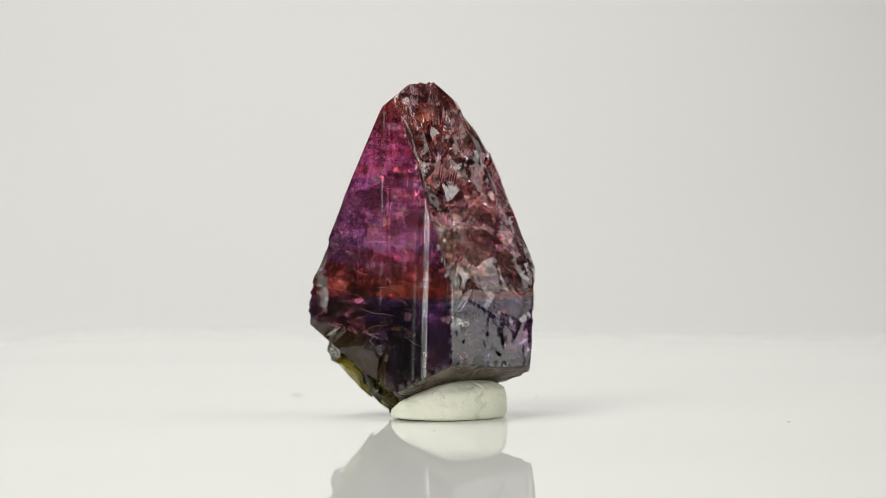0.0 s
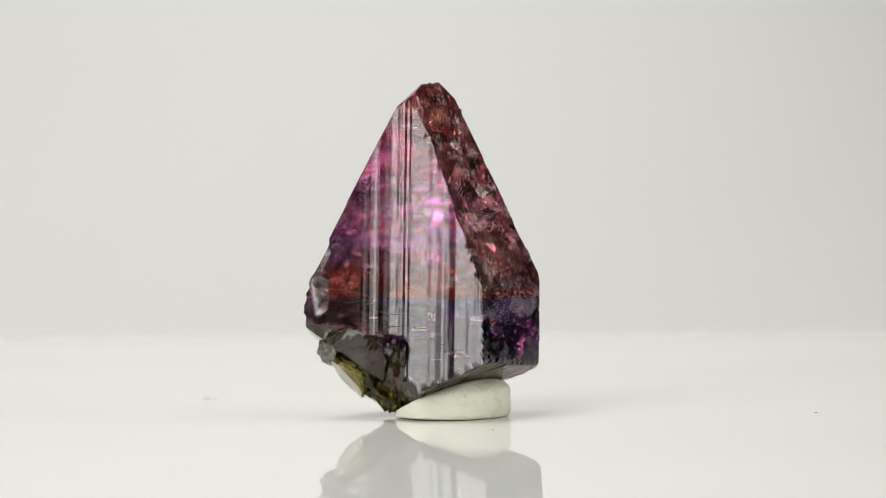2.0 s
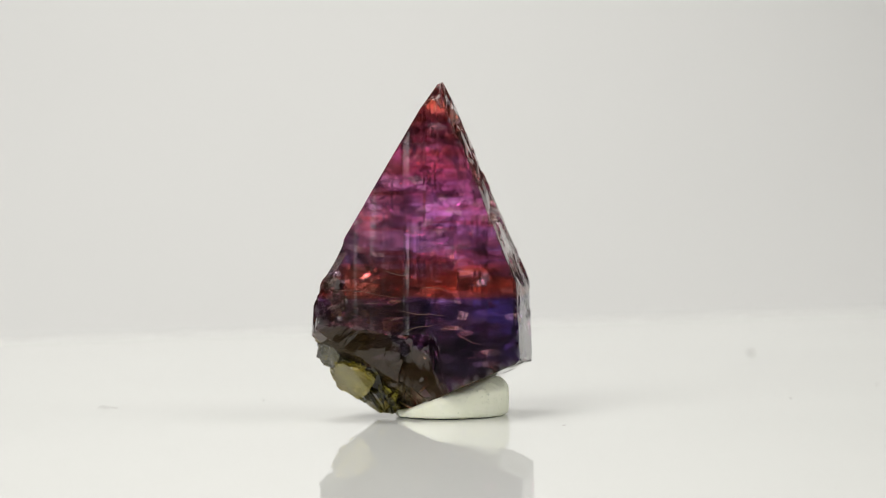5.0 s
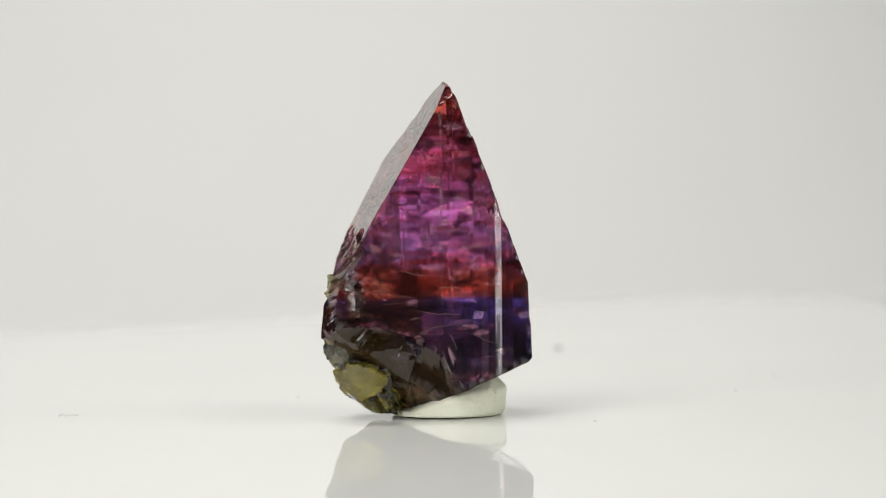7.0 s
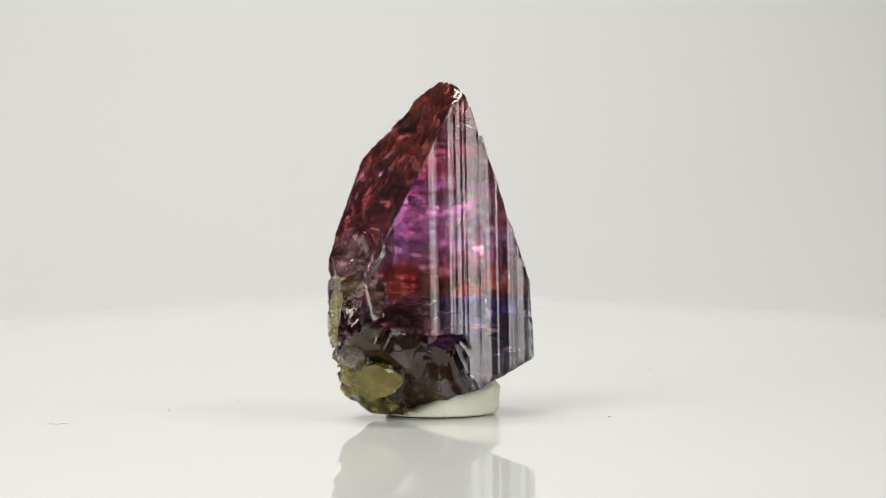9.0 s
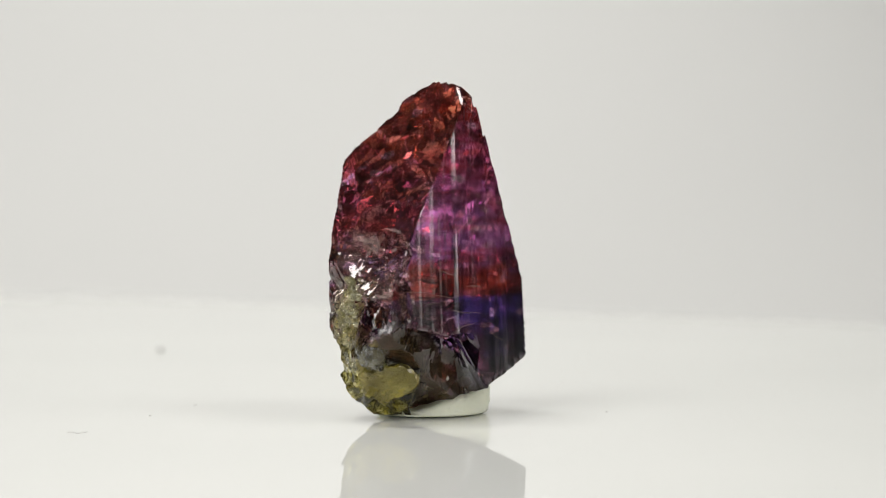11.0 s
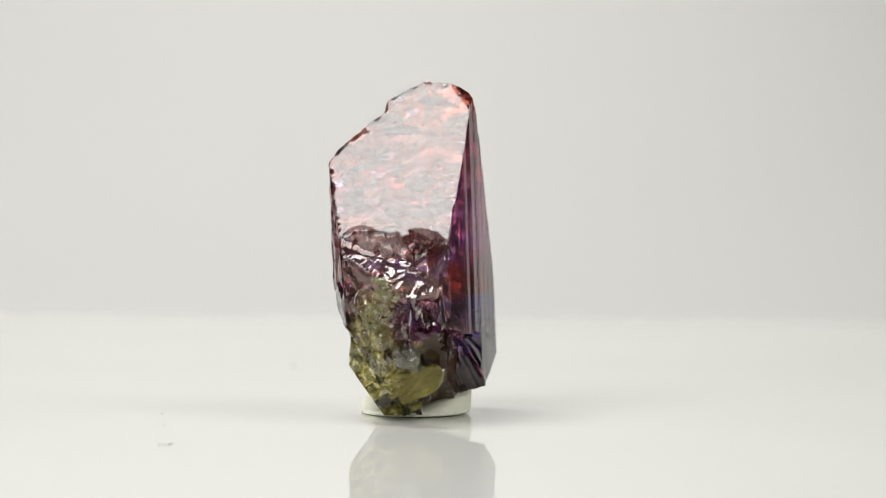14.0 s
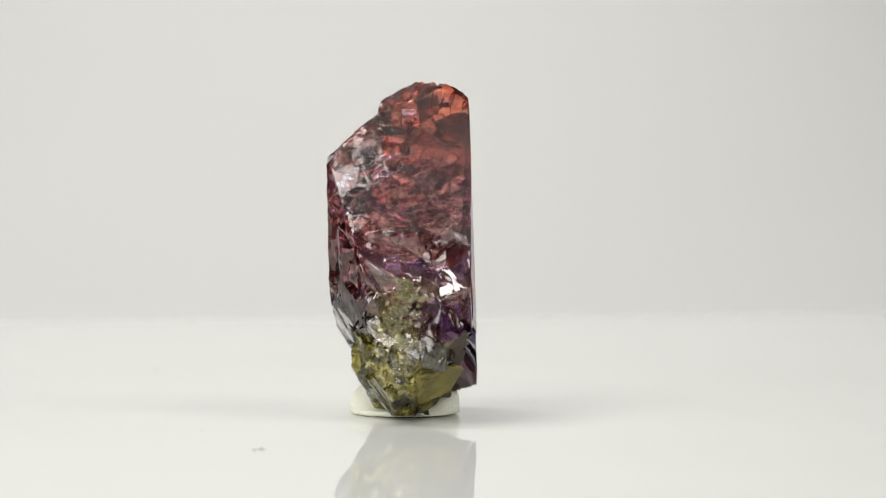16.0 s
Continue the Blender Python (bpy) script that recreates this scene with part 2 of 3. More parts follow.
    h = m.math("ADD", h, m.math("MULTIPLY", m.math("MULTIPLY", hatch, skin.outputs["Fac"]), 0.025))
    relief = m.add("ShaderNodeBump", {"Height": h, "Strength": 0.4, "Distance": 4.5 * U, "Normal": facing.outputs[0]}).outputs["Normal"]
    m.put(m.bsdf, "Normal", relief)
    m.put(m.bsdf, "Coat Normal", m.add("ShaderNodeBump", {"Height": m.noise(unit, 150.0, 4, 0.75).outputs["Fac"], "Strength": 0.18, "Distance": 2.5 * U, "Normal": facing.outputs[0]}).outputs["Normal"])
    return m.mat


def stone(name, light, dark, transmission, rough, gloss=0.5):
    m = Nodes(name)
    tc = m.add("ShaderNodeTexCoord")
    unit = m.add("ShaderNodeMapping", {"Vector": tc.outputs["Object"], "Scale": [1 / (600 * U)] * 3}).outputs["Vector"]
    patch, grain = m.noise(unit, 14.0, 5, 0.65, 0.4), m.noise(unit, 70.0, 4)
    col = m.mix(m.ramp(patch.outputs["Fac"], [(0.35, (0, 0, 0)), (0.65, (1, 1, 1))]), dark, light)
    m.put(m.bsdf, "Base Color", col)
    m.put(m.bsdf, "Roughness", rough)
    m.put(m.bsdf, "IOR", 1.6)
    m.put(m.bsdf, "Specular IOR Level", gloss)
    m.put(m.bsdf, "Transmission Weight", transmission)
    m.put(m.bsdf, "Normal", m.bump(grain.outputs["Fac"], 0.25, 5 * U))
    return m.mat


def foot_stone():
    """Mixed foot: olive below, honey yellow grains, a pale granular vein, smoky glass above."""
    m = Nodes("mixed_foot_mineral")
    tc = m.add("ShaderNodeTexCoord")
    unit = m.add("ShaderNodeMapping", {"Vector": tc.outputs["Object"], "Scale": [1 / (100 * U)] * 3}).outputs["Vector"]
    wob = m.add("ShaderNodeVectorMath", {0: unit, 1: m.noise(unit, 2.2, 4, 0.6).outputs["Color"]})
    sep = m.add("ShaderNodeSeparateXYZ", {"Vector": wob.outputs[0]})
    z = m.math("SUBTRACT", sep.outputs["Z"], 0.5)
    y = m.math("SUBTRACT", sep.outputs["Y"], 0.5)
    patch, grain = m.noise(unit, 4.0, 5, 0.65, 0.6), m.noise(unit, 16.0, 4)
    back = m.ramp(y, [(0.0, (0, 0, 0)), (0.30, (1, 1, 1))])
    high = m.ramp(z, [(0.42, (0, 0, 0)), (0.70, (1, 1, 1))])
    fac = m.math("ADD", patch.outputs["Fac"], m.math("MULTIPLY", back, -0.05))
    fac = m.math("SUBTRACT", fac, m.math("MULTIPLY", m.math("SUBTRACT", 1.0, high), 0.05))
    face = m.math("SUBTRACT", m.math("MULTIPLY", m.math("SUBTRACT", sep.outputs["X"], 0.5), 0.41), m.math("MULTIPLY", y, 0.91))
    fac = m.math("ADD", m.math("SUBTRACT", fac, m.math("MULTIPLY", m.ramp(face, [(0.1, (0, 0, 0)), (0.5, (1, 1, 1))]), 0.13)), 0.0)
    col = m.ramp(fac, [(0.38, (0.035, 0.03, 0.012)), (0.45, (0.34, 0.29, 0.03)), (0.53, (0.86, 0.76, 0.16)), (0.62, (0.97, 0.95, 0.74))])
    m.put(m.bsdf, "Base Color", col)
    m.put(m.bsdf, "Roughness", 0.04)
    m.put(m.bsdf, "IOR", 1.6)
    m.put(m.bsdf, "Transmission Weight", m.ramp(fac, [(0.44, (0.85, 0.85, 0.85)), (0.66, (0.45, 0.45, 0.45))]))
    m.put(m.bsdf, "Normal", m.bump(grain.outputs["Fac"], 0.08, 5 * U))
    return m.mat


def film():
    """Healed fracture inside the gem: a thin partly mirroring film."""
    m = Nodes("fracture_film")
    clear = m.add("ShaderNodeBsdfTransparent", {"Color": (0.86, 0.72, 0.78, 1)})
    gloss = m.add("ShaderNodeBsdfGlossy", {"Color": (1.0, 0.86, 0.90, 1), "Roughness": 0.05})
    geo = m.add("ShaderNodeNewGeometry")
    mix = m.add("ShaderNodeMixShader", {0: m.math("ADD", 0.3, m.math("MULTIPLY", geo.outputs["Random Per Island"], 0.5)), 1: clear.outputs[0], 2: gloss.outputs[0]})
    m.tree.links.new(mix.outputs[0], m.out.inputs["Surface"])
    return m.mat


ACRYLIC, PUTTY, GEM, FOOT_STONE, FILM = acrylic_white(), putty_white(), gem(), foot_stone(), film()
YELLOW = stone("honey_yellow_mineral", (0.90, 0.76, 0.16), (0.24, 0.18, 0.01), 0.72, 0.05, 0.4)
CLEAR = stone("clear_grey_mineral", (0.95, 0.95, 0.90), (0.62, 0.62, 0.58), 0.92, 0.03)
SMOKY = stone("smoky_violet_mineral", (0.75, 0.66, 0.80), (0.30, 0.22, 0.36), 0.92, 0.03)
CRUST = stone("pale_granular_mineral", (0.97, 0.95, 0.80), (0.80, 0.74, 0.36), 0.85, 0.03)
BLACK = stone("black_garnet", (0.05, 0.05, 0.045), (0.015, 0.015, 0.015), 0.0, 0.25)
PAPER = matte("grey_white_paper", (0.81, 0.81, 0.795), 0.9, 0.10, 3.0)
ROOM = matte("charcoal_wall", (0.06, 0.06, 0.065), 0.9, 0.2, 6.0)
PLINTH = matte("black_plastic", (0.03, 0.03, 0.03), 0.45)
CRACK = matte("crack_shadow_brown", (0.10, 0.06, 0.04), 0.5, 0.3, 4000.0)
DUST = matte("grey_lint", (0.34, 0.33, 0.31), 0.9, 0.3, 5000.0)


# ---- mesh helpers ----
def mesh_of(name, verts, faces, material, smooth=False):
    me = bpy.data.meshes.new(name)
    me.from_pydata([tuple(v) for v in verts], [], [tuple(f) for f in faces])
    me.materials.append(material)
    if smooth:
        me.shade_smooth()
    return me


def part(name, data, parent, label=""):
    ob = new(name, data)
    ob.parent = parent
    return tagged(ob, label)


def from_bm(name, bm, material, smooth=False):
    me = bpy.data.meshes.new(name)
    bm.to_mesh(me)
    bm.free()
    me.materials.append(material)
    if smooth:
        me.shade_smooth()
    return me


def ball(level):
    """Directions and triangles of a fine geodesic ball."""
    bm = bmesh.new()
    bmesh.ops.create_icosphere(bm, subdivisions=level, radius=1.0)
    v = np.array([x.co[:] for x in bm.verts])
    f = np.array([[x.index for x in q.verts] for q in bm.faces])
    bm.free()
    return v / np.linalg.norm(v, axis=1)[:, None], f


def plane(az, tilt, d):
    a, t = radians(az), radians(tilt)
    return (math.cos(t) * math.cos(a), math.cos(t) * math.sin(a), math.sin(t), d)


def cut(dirs, centre, planes, shift=None):
    """The points where rays from centre leave the solid bounded by the planes, and the plane met."""
    n, d = planes[:, :3], planes[:, 3]
    reach = d - n @ centre
    along = dirs @ n.T
    room = np.broadcast_to(reach, along.shape) if shift is None else reach + shift
    r = np.where(along > 1e-4, room / np.maximum(along, 1e-4), 1e9)
    k = r.argmin(1)
    return centre + dirs * r[np.arange(len(dirs)), k][:, None], k


def settle(p, k, centre, dirs, planes, shift, reach=1.1):
    """Slide points that lie close to an edge of the solid onto it."""
    n, row = planes[:, :3], np.arange(len(p))
    along = dirs @ n.T
    r = np.where(along > 1e-4, (planes[:, 3] - n @ centre + shift) / np.maximum(along, 1e-4), 1e9)
    r[row, k] = 1e9
    other = r.argmin(1)
    na, nb = n[k], n[other]
    gap = planes[other, 3] + shift[row, other] - (p * nb).sum(1)
    c = (na * nb).sum(1)
    sine = np.maximum(1 - c * c, 1e-3)
    move = (gap / sine)[:, None] * (nb - c[:, None] * na)
    near = np.linalg.norm(move, axis=1) < reach
    return np.where(near[:, None], p + move, p)


def chips(p, size, seed, tilt=0.35):
    """Broken surface: cells of random slope, like small conchoidal faces."""
    rng = np.random.default_rng(seed)
    lo, hi = p.min(0) - size, p.max(0) + size
    count = int(min(420, max(12, np.prod((hi - lo) / size) * 0.6)))
    seeds = lo + rng.random((count, 3)) * (hi - lo)
    slope = rng.normal(0, tilt, (count, 3))
    lift = rng.normal(0, size * 0.16, count)
    out = np.zeros(len(p))
    for i in range(0, len(p), 20000):
        q = p[i:i + 20000]
        gap = ((q[:, None, :] - seeds) ** 2).sum(2)
        k = gap.argmin(1)
        out[i:i + 20000] = ((q - seeds[k]) * slope[k]).sum(1) + lift[k]
    return out


def swell(p, scale, seed):
    return np.array([noise.noise(Vector(q)) for q in p * scale + seed * 7.3])


def ripple(p, scale, seed):
    return np.array([noise.fractal(Vector(q), 0.6, 2.1, 4) for q in p * scale + seed * 7.3])


# ---- backdrop and room ----
def backdrop():
    prof = [(-1.2, -0.03), (0.25, -0.03)]
    prof += [(0.25 + 0.30 * math.sin(a), 0.27 - 0.30 * math.cos(a)) for a in np.linspace(0.05, math.pi / 2, 90)]
    prof += [(0.55, 1.3)]
    cols, n = np.linspace(-0.40, 0.40, 81), len(prof)

    def bowed(x, y):
        """The paper bows forwards in the middle."""
        return y + (3.2 * min(abs(x), 0.1) * (2 * abs(x) - min(abs(x), 0.1))) * (y > 0.25)

    front = [(x, bowed(x, y), z) for x in cols for y, z in prof]
    verts = front + [(x, y + 0.004, z - 0.004) for x, y, z in front]
    m, last = len(front), len(cols) - 1
    faces = []
    for c in range(last):
        for i in range(n - 1):
            q = c * n + i
            faces += [(q, q + n, q + n + 1, q + 1), (m + q, m + q + 1, m + q + n + 1, m + q + n)]
    for i in range(n - 1):
        q = last * n + i
        faces += [(i, i + 1, m + i + 1, m + i), (q, m + q, m + q + 1, q + 1)]
    ob = new("backdrop", mesh_of("backdrop", verts, faces, PAPER, True))
    return tagged(ob, "seamless pale grey paper sweep curving up behind the turntable", "backdrop", kind="structure")


def slab(name, lo, hi, material):
    bm = bmesh.new()
    bmesh.ops.create_cube(bm, size=1.0)
    lo, hi = Vector(lo), Vector(hi)
    for v in bm.verts:
        v.co = Vector([(lo[i] + hi[i]) / 2 + v.co[i] * (hi[i] - lo[i]) for i in range(3)])
    return tagged(new(name, from_bm(name, bm, material)), kind="structure")


backdrop()
tagged(slab("floor", (-1.6, -1.9, -0.14), (1.6, 1.0, -0.04), ROOM), "dark floor under the paper sweep", "floor")
tagged(slab("ceiling", (-1.6, -1.9, 1.5), (1.6, 1.0, 1.6), ROOM), "dark plain ceiling", "ceiling")
tagged(slab("wall_south", (-1.6, -2.0, -0.14), (1.6, -1.9, 1.6), ROOM), "dark plain wall", "wall")
tagged(slab("wall_north", (-1.6, 1.0, -0.14), (1.6, 1.1, 1.6), ROOM), "dark plain wall", "wall")
tagged(slab("wall_west", (-1.7, -1.9, -0.14), (-1.6, 1.0, 1.6), ROOM), "dark plain wall", "wall")
tagged(slab("wall_east", (1.6, -1.9, -0.14), (1.7, 1.0, 1.6), ROOM), "dark plain wall", "wall")

# ---- turntable ----
TILT_X, TILT_Y = 0.01258, 0.01818      # the sheet lies a little askew on the turntable


def on_sheet(x, y):
    return Matrix.Translation((x * U, y * U, (x * TILT_X + y * TILT_Y) * U))


def turntable():
    root = tagged(new("turntable"), "low round black motorised turntable under a white sheet", "turntable")
    for name, r, z0, z1 in (("base", 0.07, -0.0300, -0.0165), ("platter", 0.062, -0.0160, -0.0062)):
        bm = bmesh.new()
        bmesh.ops.create_cone(bm, cap_ends=True, segments=64, radius1=r, radius2=r, depth=z1 - z0)
        bmesh.ops.translate(bm, verts=bm.verts, vec=(0, 0, (z0 + z1) / 2))
        bmesh.ops.bevel(bm, geom=[e for e in bm.edges if len(e.link_faces) == 2 and e.calc_face_angle(0) > 1], offset=0.001, segments=2, affect="EDGES")
        part(name, from_bm(name, bm, PLINTH), root)
    return root


def sheet():
    half, thick, corner = 2243 * U, 0.003, 0.006
    bm = bmesh.new()
    bmesh.ops.create_cube(bm, size=1.0)
    for v in bm.verts:
        v.co = Vector((v.co.x * 2 * half, v.co.y * 2 * half, (v.co.z - 0.5) * thick))
    bmesh.ops.bevel(bm, geom=[e for e in bm.edges if abs(e.verts[0].co.z - e.verts[1].co.z) > thick / 2], offset=corner, segments=6, affect="EDGES")
    bmesh.ops.bevel(bm, geom=[e for e in bm.edges if len(e.link_faces) == 2 and e.calc_face_angle(0) > 1], offset=0.0008, segments=3, affect="EDGES")
    bmesh.ops.rotate(bm, verts=bm.verts, matrix=Matrix.Rotation(radians(82.8 - 45), 3, "Z"))
    ob = new("acrylic_sheet", from_bm("acrylic_sheet", bm, ACRYLIC))
    return tagged(ob, "square glossy white acrylic sheet lying on the turntable", "display sheet")


TURNTABLE, SHEET = turntable(), sheet()
SHEET_POSE = Matrix(((1, 0, -TILT_X, 0), (0, 1, -TILT_Y, 0), (TILT_X, TILT_Y, 1, 0), (0, 0, 0, 1)))
SHEET_POSE = SHEET_POSE.to_quaternion().to_matrix().to_4x4()


# ---- putty ----
FOOT = np.array(plane(9.9, -65.9, -6.7))


def putty():
    """A flattened blob pressed under the slanting foot of the crystal."""
    dirs, tris = ball(6)
    x, y, z = dirs.T
    rim = (x * x + y * y) ** 0.5
    flat = np.where(z > 0, 2.7, 10.0)
    sup = (rim ** flat + np.abs(z) ** flat) ** (-1 / flat)
    px, py = 100 * x * sup, 100 * y * sup
    wob = np.array([noise.noise(Vector((a * 1.3, b * 1.3, 4.0))) for a, b in zip(x, y)])
    px, py = px * (1 + 0.05 * wob), py * (1 + 0.05 * wob)
    top = (FOOT[0] * (px + 55) + FOOT[1] * (py + 42) - FOOT[3]) / -FOOT[2]
    lid = np.clip(top + 11, 14, 80)
    zz = np.clip(z * sup, -1, 1)
    pz = lid * (zz + 1) / 2
    grain = np.array([noise.fractal(Vector((a * 0.05, b * 0.05, c * 0.05)), 0.7, 2.0, 4) for a, b, c in zip(px, py, pz)])
    crease = np.exp(-((np.degrees(np.arctan2(py, px)) - 12 + 4 * np.sin(pz * 0.2)) / 2.2) ** 2) * 5 * (rim > 0.4)
    k = 1 + (grain * 1.6 - crease) / 100
    v = np.stack([px * k, py * k, np.maximum(pz + grain * 1.2 * (zz > -0.6), 0)], 1) * U
    ob = new("putty_blob", mesh_of("putty_blob", v, tris, PUTTY, True))
    return tagged(ob, "flattened blob of pale mint-white putty holding up the crystal", "putty")


PUTTY_BLOB = putty()


# ---- the specimen ----
# faces of the crystal: bearing, upward tilt, distance from the foot of the spin axis
CRYSTAL = [
    plane(294.0, 1.9, 104.5),     # 0 broad striated prism face
    plane(198.1, 30.3, 254.4),    # 1 smooth slanting face
    plane(56.5, 25.7, 305.4),     # 2 broken slope
    plane(17.5, 2.1, 201.0),      # 3 narrow prism face
    plane(66.4, -2.6, 200.6),     # 4 back
    plane(107.4, -0.9, 147.5),    # 5 back
    plane(210.3, 2.1, 187.0),     # 6 low shoulder
    plane(182.3, 2.1, 156.0),     # 7 low shoulder
    plane(138.4, -2.7, 125.7),    # 8 back shoulder
    plane(105.3, 49.3, 455.0),    # 9 broken top
    plane(170.0, 60.0, 560.0),    # 10 tip
    plane(9.9, -65.9, -6.7),      # 11 foot on the putty
    plane(17.6, 21.7, 263.9),     # 12 broken slope
    plane(248.0, -51.0, -5.0),    # 13 broken foot
    plane(125.0, -35.0, 2.0),     # 14 broken foot
    plane(313.0, 34.0, 399.0),    # 15 worn edge of the tip
    plane(180.0, -35.0, 61.0),    # 16 broken foot
    plane(67.0, 48.0, 460.0),     # 17 rounded tip
    plane(248.0, 50.0, 455.0),    # 18 rounded tip
    plane(125.0, 30.0, 356.0),    # 19 worn shoulder at the back
]


def bow(s):
    """How far the striated face falls back on either side of its middle."""
    gap = np.abs(s - 20)
    curve, reach = np.where(s < 20, 0.0006, 0.0007), np.where(s < 20, 80.0, 50.0)
    return np.where(gap < reach, curve * gap ** 2, curve * reach * (2 * gap - reach))


def crystal_body(level=7):
    planes = np.array(CRYSTAL)
    dirs, tris = ball(level)
    dirs = dirs * (1, 1, 1.7)
    dirs /= np.linalg.norm(dirs, axis=1)[:, None]
    centre = np.array((15.0, 5.0, 255.0))
    p, k = cut(dirs, centre, planes)
    rng = np.random.default_rng(5)
    shift = np.zeros((len(p), len(planes)))
    # growth lines along the prism face: terraces of random width
    a = radians(294.0)
    s = -p[:, 0] * math.sin(a) + p[:, 1] * math.cos(a)
    edges = np.cumsum(rng.uniform(3, 17, 60)) - 330
    slope = np.clip(rng.normal(0, 0.045, 60), -0.09, 0.09)
    grid = np.linspace(-330, 330, 1321)
    rise = np.cumsum(slope[np.clip(np.searchsorted(edges, grid) - 1, 0, 59)]) * 0.5
    rise -= np.convolve(np.pad(rise, 60, mode="edge"), np.ones(121) / 121, "valid")
    shift[:, 0] = np.interp(s, grid, np.convolve(np.pad(rise, 12, mode="edge"), np.ones(25) / 25, "valid")) * 0.4 - bow(s) + 10.5
    soft = swell(p, 0.02, 2)
    coarse, mid, small = chips(p, 60, 3), chips(p, 26, 4), chips(p, 11, 6)
    rip = ripple(p, 0.02, 1)
    # keep the outer edges crisp: breakage grows with the distance from the neighbouring faces
    gaps = planes[:, 3] - p @ planes[:, :3].T
    gaps[np.arange(len(p)), k] = 1e9
    inner = np.clip(gaps.min(1) / 30, 0, 1)
    broken = np.clip(coarse * 0.55 + mid * 0.42 + small * 0.07, -20, 5) * (0.12 + 0.88 * inner)
    back = np.clip(chips(p, 34, 8, 0.9) * 0.9 + chips(p, 15, 18, 0.8) * 0.5, -22, 3) * inner + rip * 1.5
    for i in (2, 9, 10, 12, 17, 19):
        shift[:, i] = broken
    shift[:, 12] = broken * np.clip((p[:, 2] - 250) / 90, 0.45, 1)
    # a step across the broken top, over which the head stands proud
    shift[:, 9] += 13 * np.clip((p[:, 2] + 0.25 * p[:, 0] - 541 + 5 * soft) / 6, 0, 1) - 6
    for i in (4, 5, 8):
        shift[:, i] = back
    for i in (11, 13, 14, 16):
        shift[:, i] = np.clip(mid * 0.75 + small * 0.45, -15, 4) * {11: 0.16, 13: 0.4}.get(i, 0.7)
    for i in (6, 7):
        shift[:, i] = np.clip((mid * 0.9 if i == 7 else mid * 0.15) + small * 0.35, -20, 2) * np.clip((310 - p[:, 2]) / 40, 0, 1) + rip * 1.5
    # below a ledge the striated face is broken away down to the foot
    recess = np.clip((157 + 10 * soft - p[:, 2]) / 5, 0, 1) * np.clip((32 + 18 * soft + 0.25 * (157 - p[:, 2]) - s) / 6, 0, 1)
    shift[:, 0] += recess * np.clip(mid * 0.38 + small * 0.2 - 9 - 0.36 * (157 - p[:, 2]), -48, -3)
    # the slanting face is smooth above and breaks into shells below
    low = np.clip((322 + 40 * swell(p, 0.012, 6) - p[:, 2]) / 16, 0, 1)
    ring = np.linalg.norm(p - np.array((-120.0, -90.0, 330.0)), axis=1)
    scoop = -0.36 * (330 - p[:, 2]) - 6 + 0.9 * np.sin(ring * 0.22 + 3 * soft) + 16 * swell(p, 0.013, 3) + 3.5 * swell(p, 0.03, 4) + mid * 0.3 + small * 0.12
    shift[:, 1] = rip * 0.1 + low * np.clip(scoop, -62, 0) * (0.1 + 0.9 * inner)
    shift[:, 3] = rip * 0.2 + np.clip(small * 0.18 - 0.4, -1.6, 0) * (np.abs(p[:, 2] - 205) < 34)
    p, k = cut(dirs, centre, planes, shift)
    p = settle(p, k, centre, dirs, planes, shift)
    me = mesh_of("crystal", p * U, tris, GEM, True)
    rough = np.array([0.0, 0.10, 1, 0.12, 0.06, 0.06, 0.1, 0.1, 0.06, 1, 0.8, 0.25, 1, 0.35, 0.6, 0.5, 0.6, 0.9, 0.3, 0.9])[k]
    rough = np.where((k == 0) & (recess > 0.5), 0.3, rough)
    rough = np.where(k == 1, 0.04 + 0.55 * low, rough)
    me.set_sharp_from_angle(angle=radians(30))
    skin = np.isin(k, (1, 2, 7, 8, 9, 10, 12, 17, 18, 19)).astype(float)
    stria = np.where(k == 0, 1.0 - recess, np.where(k == 6, 0.5, 0.0))
    bearing = np.degrees(np.arctan2(p[:, 1], p[:, 0])) % 360
    wide = 10 + 0.06 * np.clip(240 - p[:, 2], 0, 240)
    vein = np.clip(1.4 * np.exp(-((bearing - 188) / wide) ** 2) * np.clip((240 - p[:, 2]) / 50, 0, 1) + 0.3 * rip, 0, 1)
    vein *= np.isin(k, (1, 6, 7, 8, 13, 14, 16)) * (p[:, 2] < 250)
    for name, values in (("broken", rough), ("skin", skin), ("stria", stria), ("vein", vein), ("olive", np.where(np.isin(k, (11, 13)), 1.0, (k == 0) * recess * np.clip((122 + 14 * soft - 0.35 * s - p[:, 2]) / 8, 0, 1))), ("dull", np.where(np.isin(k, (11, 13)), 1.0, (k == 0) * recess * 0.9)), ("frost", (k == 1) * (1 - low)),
                         ("etch", (k == 3) * np.exp(-((p[:, 2] - 212) / 26) ** 2)), ("pale", (k == 1) * low * 0.6 + np.isin(k, (2, 9, 12)) * np.clip((430 - p[:, 2]) / 110, 0.35, 1) * np.clip((p[:, 2] - 190) / 40, 0, 1))):
        me.attributes.new(name, "FLOAT", "POINT").data.foreach_set("value", values.astype(np.float32))
    return me


